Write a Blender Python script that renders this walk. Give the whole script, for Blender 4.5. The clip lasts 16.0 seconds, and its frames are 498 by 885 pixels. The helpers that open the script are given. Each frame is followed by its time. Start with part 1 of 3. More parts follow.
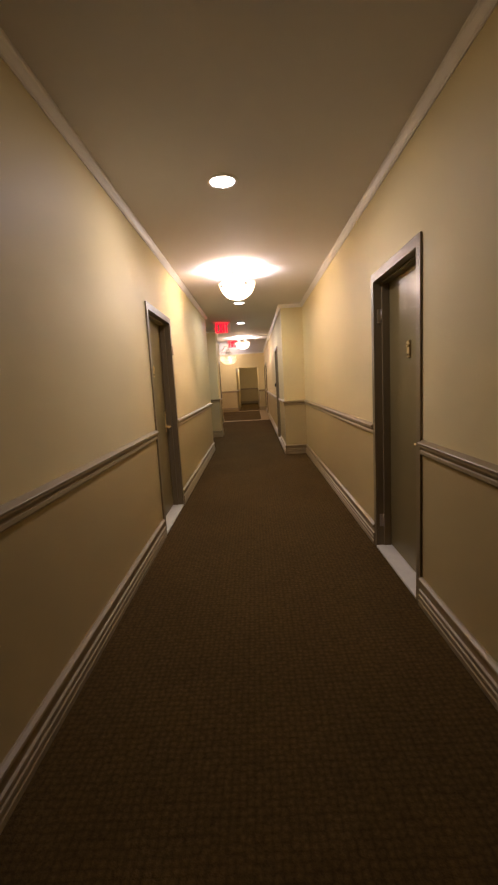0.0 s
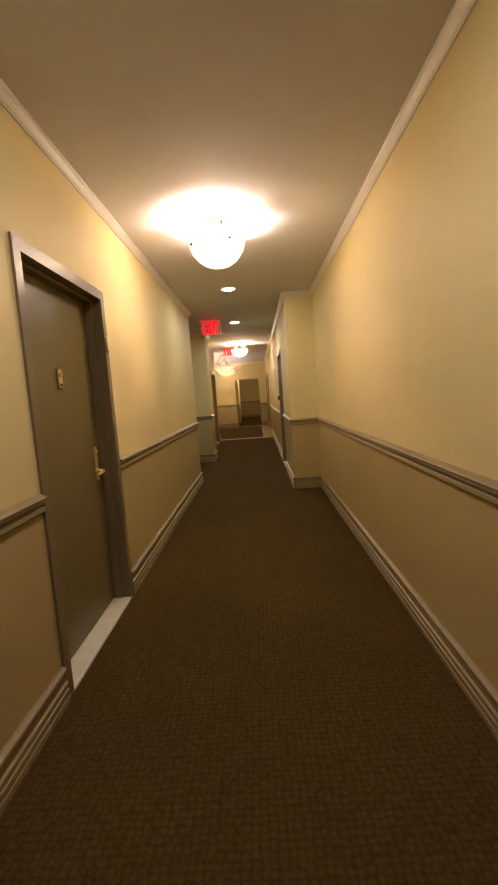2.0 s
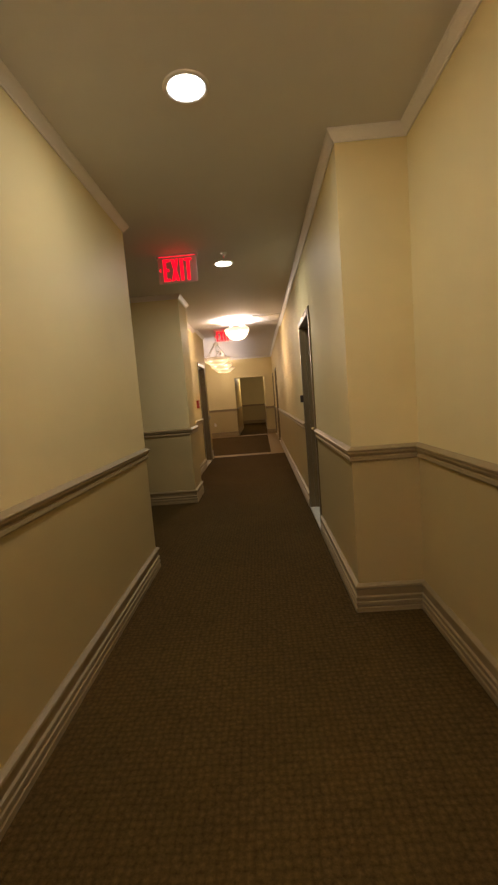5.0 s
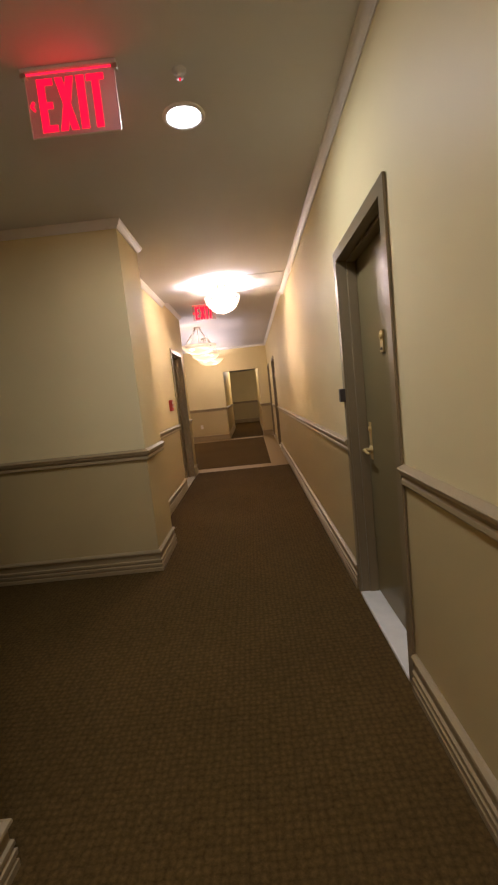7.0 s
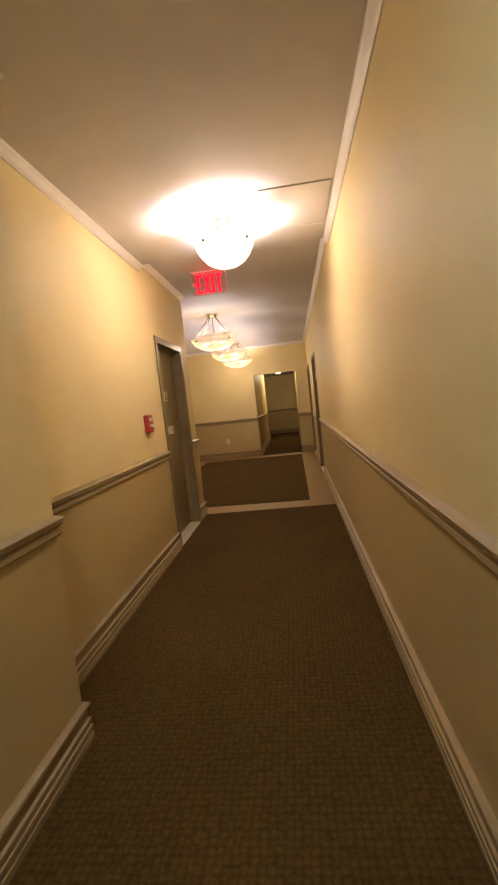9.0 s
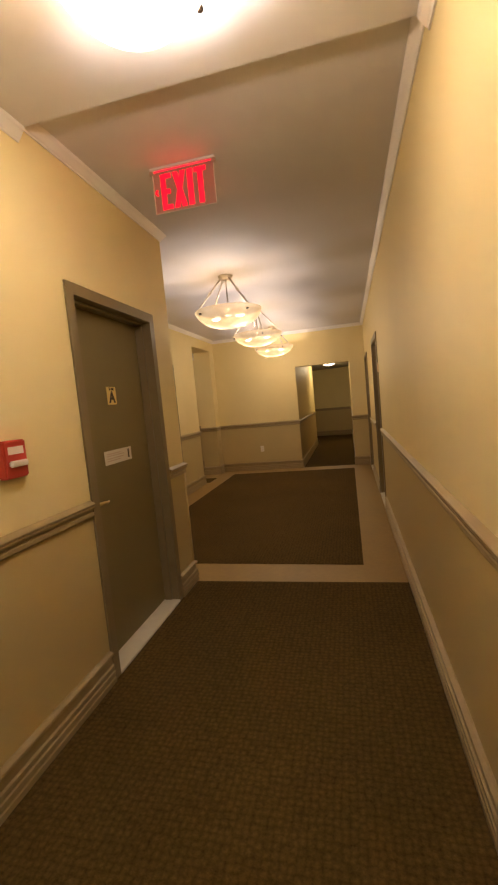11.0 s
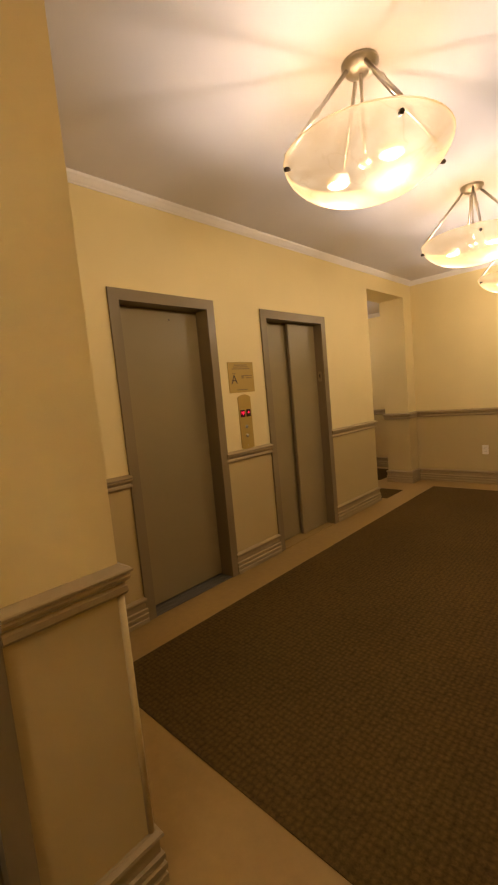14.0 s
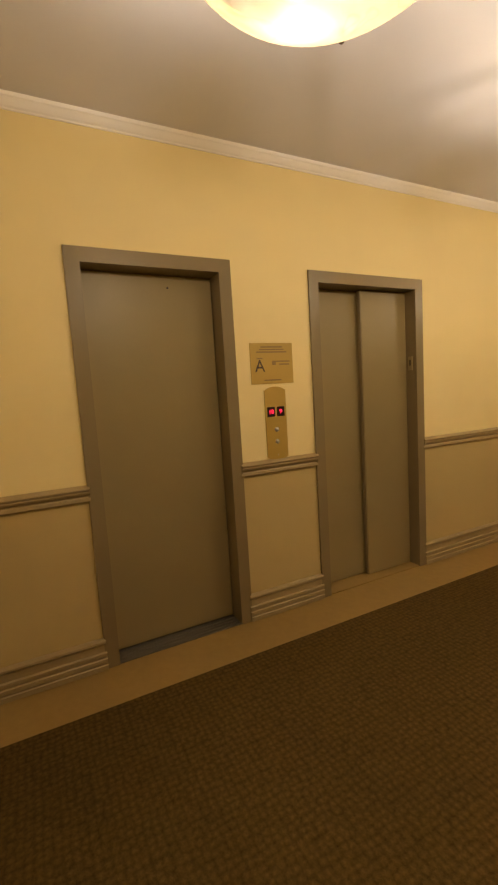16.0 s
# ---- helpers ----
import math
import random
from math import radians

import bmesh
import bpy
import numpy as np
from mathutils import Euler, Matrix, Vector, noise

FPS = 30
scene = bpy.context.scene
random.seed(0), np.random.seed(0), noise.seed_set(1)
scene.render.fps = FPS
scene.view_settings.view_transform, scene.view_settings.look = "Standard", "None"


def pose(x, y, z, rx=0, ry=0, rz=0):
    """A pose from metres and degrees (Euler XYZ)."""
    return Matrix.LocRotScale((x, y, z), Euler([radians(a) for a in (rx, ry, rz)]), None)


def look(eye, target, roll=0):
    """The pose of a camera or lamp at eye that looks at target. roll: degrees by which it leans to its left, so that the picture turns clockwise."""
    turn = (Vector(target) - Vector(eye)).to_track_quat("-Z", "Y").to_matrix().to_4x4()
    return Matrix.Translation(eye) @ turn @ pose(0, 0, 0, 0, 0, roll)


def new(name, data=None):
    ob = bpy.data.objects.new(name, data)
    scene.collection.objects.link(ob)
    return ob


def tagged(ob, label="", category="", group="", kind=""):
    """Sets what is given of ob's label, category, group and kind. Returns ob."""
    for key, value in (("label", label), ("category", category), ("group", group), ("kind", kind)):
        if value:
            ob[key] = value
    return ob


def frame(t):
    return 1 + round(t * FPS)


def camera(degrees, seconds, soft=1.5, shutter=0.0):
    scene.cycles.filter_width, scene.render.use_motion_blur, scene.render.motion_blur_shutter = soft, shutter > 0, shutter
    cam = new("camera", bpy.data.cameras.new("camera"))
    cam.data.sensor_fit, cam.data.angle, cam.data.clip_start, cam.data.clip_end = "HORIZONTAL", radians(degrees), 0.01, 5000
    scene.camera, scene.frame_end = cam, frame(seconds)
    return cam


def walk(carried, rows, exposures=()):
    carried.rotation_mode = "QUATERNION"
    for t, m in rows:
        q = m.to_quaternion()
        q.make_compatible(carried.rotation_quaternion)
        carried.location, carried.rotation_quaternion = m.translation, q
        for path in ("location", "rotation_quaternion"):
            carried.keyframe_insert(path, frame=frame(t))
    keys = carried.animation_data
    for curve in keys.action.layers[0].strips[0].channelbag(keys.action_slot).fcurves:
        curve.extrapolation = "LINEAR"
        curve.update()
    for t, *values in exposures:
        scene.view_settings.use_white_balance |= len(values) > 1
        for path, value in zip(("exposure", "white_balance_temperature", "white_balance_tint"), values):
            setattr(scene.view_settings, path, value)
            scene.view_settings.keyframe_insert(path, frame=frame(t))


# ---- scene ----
cam = camera(60.5, 16.0, soft=2.2)
PATH = [
    (0, (0.384, -0.267, 1.366), (0.348, 1.713, 1.087), -3.2),
    (0.5, (0.411, 0.206, 1.364), (0.38, 2.187, 1.092), -3.5),
    (1, (0.445, 0.645, 1.372), (0.404, 2.631, 1.14), -3.6),
    (1.5, (0.498, 1.141, 1.386), (0.416, 3.126, 1.154), -4.1),
    (2, (0.476, 1.662, 1.361), (0.426, 3.649, 1.141), -4.0),
    (2.5, (0.537, 2.206, 1.364), (0.478, 4.195, 1.165), -4.3),
    (3, (0.489, 2.827, 1.329), (0.43, 4.819, 1.16), -4.6),
    (3.5, (0.571, 3.374, 1.325), (0.504, 5.365, 1.152), -4.5),
    (4, (0.531, 3.943, 1.306), (0.457, 5.933, 1.118), -4.4),
    (6.5, (0.354, 6.909, 1.343), (0.321, 8.897, 1.125), -5.5),
    (7, (0.349, 7.421, 1.337), (0.318, 9.408, 1.109), -6.0),
    (7.5, (0.348, 7.996, 1.344), (0.256, 9.98, 1.108), -6.4),
    (8, (0.389, 8.57, 1.336), (0.303, 10.554, 1.093), -6.3),
    (8.5, (0.457, 9.168, 1.361), (0.272, 11.149, 1.152), -6.4),
    (9, (0.499, 9.702, 1.357), (0.278, 11.681, 1.178), -6.2),
    (11.5, (0.571, 12.346, 1.419), (-0.022, 14.247, 1.238), -5.2),
    (12, (0.566, 12.837, 1.406), (-0.173, 14.687, 1.229), -5.2),
    (12.5, (0.485, 13.313, 1.392), (-0.383, 15.105, 1.202), -5.4),
    (13, (0.468, 13.717, 1.411), (-0.573, 15.412, 1.204), -5.5),
    (13.5, (0.417, 14.137, 1.407), (-0.813, 15.699, 1.194), -5.4),
    (14, (0.304, 14.489, 1.414), (-1.063, 15.933, 1.201), -5.3),
    (14.5, (0.315, 14.835, 1.426), (-1.197, 16.121, 1.178), -4.8),
    (15, (0.319, 15.143, 1.428), (-1.318, 16.263, 1.179), -4.3),
    (15.5, (0.214, 15.469, 1.413), (-1.501, 16.467, 1.161), -3.9),
    (16, (0.16, 15.703, 1.395), (-1.619, 16.59, 1.173), -3.6),
]
EXPOSURES = [(0, 1.95, 5750, 28), (1.5, 1.75, 6600, 23), (2.5, 1.55, 6450, 21), (3.5, 1.2, 6650, 23), (4, 1.35, 6550, 22), (5, 1.45, 6200, 23), (7, 1.95, 5500, 30), (8.5, 2.0, 6150, 28), (9, 1.85, 6050, 25), (10.3, 1.45, 6200, 22), (11.5, 1.9, 6350, 19), (12, 1.95, 6400, 20), (13.5, 1.95, 6550, 21), (14.5, 1.97, 6600, 16), (16, 2.1, 6550, 13)]
walk(cam, [(t, look(eye, target, roll)) for t, eye, target, roll in PATH], EXPOSURES)

# ---- light ----
world = bpy.data.worlds.new("world")
scene.world = world
world.use_nodes = True
world.node_tree.nodes["Background"].inputs[0].default_value = (0.02, 0.018, 0.015, 1)
world.node_tree.nodes["Background"].inputs[1].default_value = 0.05

WARM = (1.0, 0.93, 0.87)
LOBBY = (1.0, 0.90, 0.78)
COOL = (0.98, 1.0, 0.84)
BULB_CORRIDOR = 12.8
BULB_LOBBY = 4.9
BULB_DOWN = 12.0


def bulb(name, x, y, z, watts, colour, size=0.04):
    data = bpy.data.lights.new(name, "POINT")
    data.energy, data.color, data.shadow_soft_size = watts, colour, size
    ob = new(name, data)
    ob.matrix_world = pose(x, y, z)
    return ob


def disc_lamp(name, x, y, z, watts, colour, size):
    data = bpy.data.lights.new(name, "AREA")
    data.shape, data.size, data.energy, data.color = "DISK", size, watts, colour
    data.spread = radians(180)
    ob = new(name, data)
    ob.matrix_world = pose(x, y, z)
    return ob


# ---- materials ----
def material(name):
    m = bpy.data.materials.new(name)
    m.use_nodes = True
    nt = m.node_tree
    return m, nt, nt.nodes["Principled BSDF"]


def node(nt, kind, **values):
    n = nt.nodes.new(kind)
    for k, v in values.items():
        n.inputs[k.replace("_", " ")].default_value = v
    return n


def surface(name, colour, rough=0.6, metal=0.0, grain=60.0, vary=0.06, stain=0.05, bump=0.08, distance=0.002, coat=0.0, specular=0.5):
    """A painted or solid surface with fine grain, broad stains and relief at real size."""
    m, nt, p = material(name)
    at = nt.nodes.new("ShaderNodeTexCoord")
    fine = node(nt, "ShaderNodeTexNoise", Scale=grain, Detail=5.0, Roughness=0.6)
    broad = node(nt, "ShaderNodeTexNoise", Scale=1.7, Detail=4.0, Roughness=0.55)
    for n in (fine, broad):
        nt.links.new(at.outputs["Object"], n.inputs["Vector"])
    a = nt.nodes.new("ShaderNodeMapRange")
    a.inputs["To Min"].default_value, a.inputs["To Max"].default_value = 1 - vary, 1 + vary
    b = nt.nodes.new("ShaderNodeMapRange")
    b.inputs["To Min"].default_value, b.inputs["To Max"].default_value = 1 - stain * 2, 1 + stain
    nt.links.new(fine.outputs["Fac"], a.inputs["Value"])
    nt.links.new(broad.outputs["Fac"], b.inputs["Value"])
    mul = nt.nodes.new("ShaderNodeMath")
    mul.operation = "MULTIPLY"
    nt.links.new(a.outputs["Result"], mul.inputs[0])
    nt.links.new(b.outputs["Result"], mul.inputs[1])
    scale = nt.nodes.new("ShaderNodeVectorMath")
    scale.operation = "SCALE"
    scale.inputs[0].default_value = colour
    nt.links.new(mul.outputs[0], scale.inputs["Scale"])
    nt.links.new(scale.outputs["Vector"], p.inputs["Base Color"])
    r = nt.nodes.new("ShaderNodeMapRange")
    r.inputs["To Min"].default_value, r.inputs["To Max"].default_value = max(0.02, rough - 0.07), min(1.0, rough + 0.07)
    nt.links.new(broad.outputs["Fac"], r.inputs["Value"])
    nt.links.new(r.outputs["Result"], p.inputs["Roughness"])
    p.inputs["Metallic"].default_value = metal
    p.inputs["Coat Weight"].default_value = coat
    p.inputs["Specular IOR Level"].default_value = specular
    bp = node(nt, "ShaderNodeBump", Strength=bump, Distance=distance)
    nt.links.new(fine.outputs["Fac"], bp.inputs["Height"])
    nt.links.new(bp.outputs["Normal"], p.inputs["Normal"])
    return m


def glow(name, colour, strength):
    m, nt, p = material(name)
    p.inputs["Base Color"].default_value = (*colour, 1)
    p.inputs["Emission Color"].default_value = (*colour, 1)
    p.inputs["Emission Strength"].default_value = strength
    return m


def carpet_material(name, dark, light):
    """Loop-pile carpet: rows of small woven blocks about 28 mm across and single tufts."""
    m, nt, p = material(name)
    at = nt.nodes.new("ShaderNodeTexCoord")
    turn = nt.nodes.new("ShaderNodeMapping")
    nt.links.new(at.outputs["Object"], turn.inputs["Vector"])
    blocks = node(nt, "ShaderNodeTexVoronoi", Scale=37.0, Randomness=0.38)
    tufts = node(nt, "ShaderNodeTexVoronoi", Scale=170.0, Randomness=0.9)
    wear = node(nt, "ShaderNodeTexNoise", Scale=1.3, Detail=4.0)
    fleck = node(nt, "ShaderNodeTexNoise", Scale=95.0, Detail=4.0, Roughness=0.7)
    for n in (blocks, tufts, wear, fleck):
        nt.links.new(turn.outputs["Vector"], n.inputs["Vector"])
    add = nt.nodes.new("ShaderNodeMath")
    add.operation = "MULTIPLY_ADD"
    nt.links.new(blocks.outputs["Distance"], add.inputs[0])
    add.inputs[1].default_value = 0.6
    nt.links.new(fleck.outputs["Fac"], add.inputs[2])
    ramp = nt.nodes.new("ShaderNodeMapRange")
    ramp.inputs["From Min"].default_value, ramp.inputs["From Max"].default_value = 0.45, 1.2
    ramp.inputs["To Min"].default_value, ramp.inputs["To Max"].default_value = 1.0, 0.0
    nt.links.new(add.outputs[0], ramp.inputs["Value"])
    mix = nt.nodes.new("ShaderNodeMix")
    mix.data_type = "RGBA"
    mix.inputs["A"].default_value, mix.inputs["B"].default_value = (*dark, 1), (*light, 1)
    nt.links.new(ramp.outputs["Result"], mix.inputs["Factor"])
    worn = nt.nodes.new("ShaderNodeMapRange")
    worn.inputs["To Min"].default_value, worn.inputs["To Max"].default_value = 0.8, 1.2
    nt.links.new(wear.outputs["Fac"], worn.inputs["Value"])
    scale = nt.nodes.new("ShaderNodeVectorMath")
    scale.operation = "SCALE"
    nt.links.new(mix.outputs["Result"], scale.inputs[0])
    nt.links.new(worn.outputs["Result"], scale.inputs["Scale"])
    nt.links.new(scale.outputs["Vector"], p.inputs["Base Color"])
    p.inputs["Roughness"].default_value = 0.95
    p.inputs["Specular IOR Level"].default_value = 0.06
    high = nt.nodes.new("ShaderNodeMath")
    high.operation = "MULTIPLY_ADD"
    nt.links.new(tufts.outputs["Distance"], high.inputs[0])
    high.inputs[1].default_value = 0.5
    nt.links.new(blocks.outputs["Distance"], high.inputs[2])
    bp = node(nt, "ShaderNodeBump", Strength=0.5, Distance=0.005)
    bp.invert = True
    nt.links.new(high.outputs[0], bp.inputs["Height"])
    nt.links.new(bp.outputs["Normal"], p.inputs["Normal"])
    return m


def alabaster_material(name, strength, through_share=0.6, clear_share=0.18):
    """Veined translucent stone, lit by the bulbs inside it, with a soft glow of its own."""
    m = bpy.data.materials.new(name)
    m.use_nodes = True
    nt = m.node_tree
    nt.nodes.clear()
    out = nt.nodes.new("ShaderNodeOutputMaterial")
    at = nt.nodes.new("ShaderNodeTexCoord")
    cloud = node(nt, "ShaderNodeTexNoise", Scale=5.0, Detail=3.0, Roughness=0.5, Distortion=0.8)
    vein = node(nt, "ShaderNodeTexNoise", Scale=2.3, Detail=3.5, Roughness=0.55, Distortion=1.2)
    for n in (cloud, vein):
        nt.links.new(at.outputs["Object"], n.inputs["Vector"])
    line = nt.nodes.new("ShaderNodeValToRGB")
    line.color_ramp.elements[0].position, line.color_ramp.elements[0].color = 0.488, (1, 1, 1, 1)
    line.color_ramp.elements[1].position, line.color_ramp.elements[1].color = 0.512, (1, 1, 1, 1)
    mid = line.color_ramp.elements.new(0.5)
    mid.color = (0.55, 0.42, 0.28, 1)
    nt.links.new(vein.outputs["Fac"], line.inputs["Fac"])
    tone = nt.nodes.new("ShaderNodeValToRGB")
    tone.color_ramp.elements[0].position, tone.color_ramp.elements[0].color = 0.32, (0.50, 0.36, 0.19, 1)
    tone.color_ramp.elements[1].position, tone.color_ramp.elements[1].color = 0.68, (0.86, 0.71, 0.47, 1)
    nt.links.new(cloud.outputs["Fac"], tone.inputs["Fac"])
    mul = nt.nodes.new("ShaderNodeMix")
    mul.data_type, mul.blend_type = "RGBA", "MULTIPLY"
    mul.inputs["Factor"].default_value = 0.5
    nt.links.new(tone.outputs["Color"], mul.inputs["A"])
    nt.links.new(line.outputs["Color"], mul.inputs["B"])
    colour = mul.outputs["Result"]
    pass_on = nt.nodes.new("ShaderNodeBsdfTranslucent")
    stone = nt.nodes.new("ShaderNodeBsdfPrincipled")
    stone.inputs["Roughness"].default_value = 0.35
    stone.inputs["Base Color"].default_value = (0.42, 0.32, 0.17, 1)
    own = nt.nodes.new("ShaderNodeEmission")
    own.inputs["Strength"].default_value = strength
    for n in (pass_on.inputs["Color"], own.inputs["Color"]):
        nt.links.new(colour, n)
    mix = nt.nodes.new("ShaderNodeMixShader")
    mix.inputs[0].default_value = 1 - through_share
    nt.links.new(pass_on.outputs[0], mix.inputs[1])
    nt.links.new(stone.outputs[0], mix.inputs[2])
    add = nt.nodes.new("ShaderNodeAddShader")
    clear = nt.nodes.new("ShaderNodeBsdfTransparent")
    clear.inputs["Color"].default_value = (1.0, 0.9, 0.7, 1)
    thin = nt.nodes.new("ShaderNodeMixShader")
    thin.inputs[0].default_value = clear_share
    nt.links.new(mix.outputs[0], thin.inputs[1])
    nt.links.new(clear.outputs[0], thin.inputs[2])
    nt.links.new(thin.outputs[0], add.inputs[0])
    nt.links.new(own.outputs[0], add.inputs[1])
    nt.links.new(add.outputs[0], out.inputs["Surface"])
    return m


def acrylic_material(name):
    m = bpy.data.materials.new(name)
    m.use_nodes = True
    nt = m.node_tree
    nt.nodes.clear()
    out = nt.nodes.new("ShaderNodeOutputMaterial")
    clear = nt.nodes.new("ShaderNodeBsdfTransparent")
    clear.inputs["Color"].default_value = (0.93, 0.86, 0.84, 1)
    shine = nt.nodes.new("ShaderNodeBsdfGlossy")
    shine.inputs["Roughness"].default_value = 0.08
    fres = nt.nodes.new("ShaderNodeFresnel")
    fres.inputs["IOR"].default_value = 1.45
    mix = nt.nodes.new("ShaderNodeMixShader")
    nt.links.new(fres.outputs[0], mix.inputs[0])
    nt.links.new(clear.outputs[0], mix.inputs[1])
    nt.links.new(shine.outputs[0], mix.inputs[2])
    haze = nt.nodes.new("ShaderNodeBsdfTranslucent")
    haze.inputs["Color"].default_value = (0.85, 0.72, 0.68, 1)
    film = nt.nodes.new("ShaderNodeMixShader")
    film.inputs[0].default_value = 0.022
    nt.links.new(mix.outputs[0], film.inputs[1])
    nt.links.new(haze.outputs[0], film.inputs[2])
    mix = film
    edge = nt.nodes.new("ShaderNodeEmission")
    edge.inputs["Color"].default_value, edge.inputs["Strength"].default_value = (1.0, 0.06, 0.06, 1), 0.016
    add = nt.nodes.new("ShaderNodeAddShader")
    nt.links.new(mix.outputs[0], add.inputs[0])
    nt.links.new(edge.outputs[0], add.inputs[1])
    nt.links.new(add.outputs[0], out.inputs["Surface"])
    return m


CREAM = surface("cream_wall_paint", (0.80, 0.66, 0.335), 0.55, grain=220, vary=0.02, stain=0.04, bump=0.12, distance=0.0012, specular=0.18)
TAN = surface("tan_wall_paint", (0.52, 0.40, 0.175), 0.46, grain=220, vary=0.03, stain=0.05, bump=0.12, distance=0.0012)
TRIM = surface("taupe_trim_paint", (0.335, 0.25, 0.12), 0.36, grain=90, vary=0.04, stain=0.06, bump=0.06, specular=0.4)
CASING = surface("taupe_metal_paint", (0.228, 0.172, 0.085), 0.34, grain=120, vary=0.04, stain=0.06, bump=0.05, specular=0.35)
DOOR = surface("taupe_door_paint", (0.21, 0.163, 0.066), 0.36, grain=140, vary=0.04, stain=0.07, bump=0.06, specular=0.35)
LIFT = surface("brown_lift_paint", (0.28, 0.215, 0.098), 0.38, grain=140, vary=0.04, stain=0.07, bump=0.05, specular=0.35)
WHITE = surface("white_ceiling_paint", (0.70, 0.665, 0.65), 0.75, grain=160, vary=0.02, stain=0.04, bump=0.1)
CROWN = surface("white_moulding_paint", (0.82, 0.77, 0.70), 0.45, grain=80, vary=0.02, stain=0.03, bump=0.04)
CARPET = carpet_material("brown_loop_carpet", (0.032, 0.0185, 0.005), (0.114, 0.0695, 0.0185))
BORDER = surface("tan_border_stone", (0.31, 0.198, 0.060), 0.5, grain=22, vary=0.13, stain=0.14, bump=0.05, specular=0.25)
MARBLE = surface("white_marble", (0.80, 0.75, 0.63), 0.3, grain=14, vary=0.1, stain=0.1, bump=0.02)
BRASS = surface("brushed_brass", (0.74, 0.54, 0.20), 0.36, metal=0.4, grain=180, vary=0.08, stain=0.08, bump=0.03)
PLAQUE = surface("satin_brass_plate", (0.45, 0.30, 0.06), 0.42, metal=0.12, grain=200, vary=0.08, stain=0.08, bump=0.03)
NICKEL = surface("brushed_nickel", (0.60, 0.55, 0.49), 0.3, metal=1.0, grain=150, vary=0.06, stain=0.06, bump=0.03)
CHROME = surface("bright_button_metal", (0.80, 0.76, 0.70), 0.25, metal=0.7, grain=150, vary=0.04, stain=0.04, bump=0.02)
STEEL = surface("worn_sill_metal", (0.17, 0.145, 0.11), 0.55, metal=0.6, grain=120, vary=0.12, stain=0.15, bump=0.08)
DARK = surface("dark_brown_paint", (0.045, 0.03, 0.02), 0.5, grain=120)
INK = surface("dark_ink", (0.05, 0.03, 0.018), 0.6, grain=200)
FADED = surface("faded_print", (0.24, 0.155, 0.05), 0.6, grain=200)
PINK = surface("pale_pink_print", (0.62, 0.47, 0.42), 0.6, grain=200)
PAPER = surface("white_notice_paper", (0.78, 0.72, 0.66), 0.55, grain=150, vary=0.03)
YELLOW = surface("yellow_sign_plate", (0.86, 0.66, 0.24), 0.4, grain=150, vary=0.04)
RED = surface("red_enamel", (0.52, 0.05, 0.03), 0.35, grain=120, vary=0.05)
PALE_GOLD = surface("pale_gold_lacquer", (0.86, 0.64, 0.40), 0.35, grain=150, vary=0.04)
PLASTIC = surface("cream_plastic", (0.80, 0.74, 0.62), 0.4, grain=120, vary=0.02)
GLASSY = surface("dark_display_glass", (0.03, 0.004, 0.008), 0.12, grain=60, vary=0.02, bump=0.0)
ALABASTER = alabaster_material("alabaster_bowl", 0.09, 0.11, 0.44)
ALABASTER_NEAR = alabaster_material("bright_alabaster_bowl", 0.07, 0.085, 0.20)
ACRYLIC = acrylic_material("clear_acrylic")
RED_LIGHT = glow("red_letter_light", (1.0, 0.002, 0.012), 0.62)
RED_DIGIT = glow("red_digit_light", (1.0, 0.015, 0.06), 0.6)
RED_SOFT = glow("red_edge_light", (1.0, 0.01, 0.03), 0.55)
LENS_WARM = glow("warm_lens_light", (1.0, 0.93, 0.82), 14.0)
LENS_DOME = glow("dome_glass_light", (1.0, 0.86, 0.60), 2.0)
LENS_COOL = glow("cool_lens_light", (0.93, 1.0, 0.92), 14.0)


# ---- building helpers ----
def box(bm, x0, y0, z0, x1, y1, z1, bevel=0.0, slot=0, segments=1):
    vs = [bm.verts.new((x, y, z)) for x in (x0, x1) for y in (y0, y1) for z in (z0, z1)]
    quads = [(0, 1, 3, 2), (4, 6, 7, 5), (0, 4, 5, 1), (2, 3, 7, 6), (0, 2, 6, 4), (1, 5, 7, 3)]
    fs = [bm.faces.new([vs[i] for i in q]) for q in quads]
    for f in fs:
        f.material_index = slot
    if bevel:
        bmesh.ops.bevel(bm, geom=list({e for f in fs for e in f.edges}), offset=bevel, segments=segments, affect="EDGES", clamp_overlap=True)
    return bm


def lathe(bm, profile, steps=32, centre=(0, 0), slot=0, axis="z"):
    """Turns a profile of (radius, height) about the upright through centre, or about the local y axis."""
    def put(r, h, a):
        c, s = r * math.cos(a), r * math.sin(a)
        return (centre[0] + c, centre[1] + s, h) if axis == "z" else (centre[0] + c, h, centre[1] + s)
    rings = []
    for r, h in profile:
        rings.append([bm.verts.new(put(0, h, 0))] if r < 1e-6 else [bm.verts.new(put(r, h, 2 * math.pi * k / steps)) for k in range(steps)])
    for a, b in zip(rings, rings[1:]):
        for k in range(steps):
            n = (k + 1) % steps
            vs = [a[0], b[n], b[k]] if len(a) == 1 else [a[k], a[n], b[0]] if len(b) == 1 else [a[k], a[n], b[n], b[k]]
            f = bm.faces.new(vs)
            f.material_index, f.smooth = slot, True
    return bm


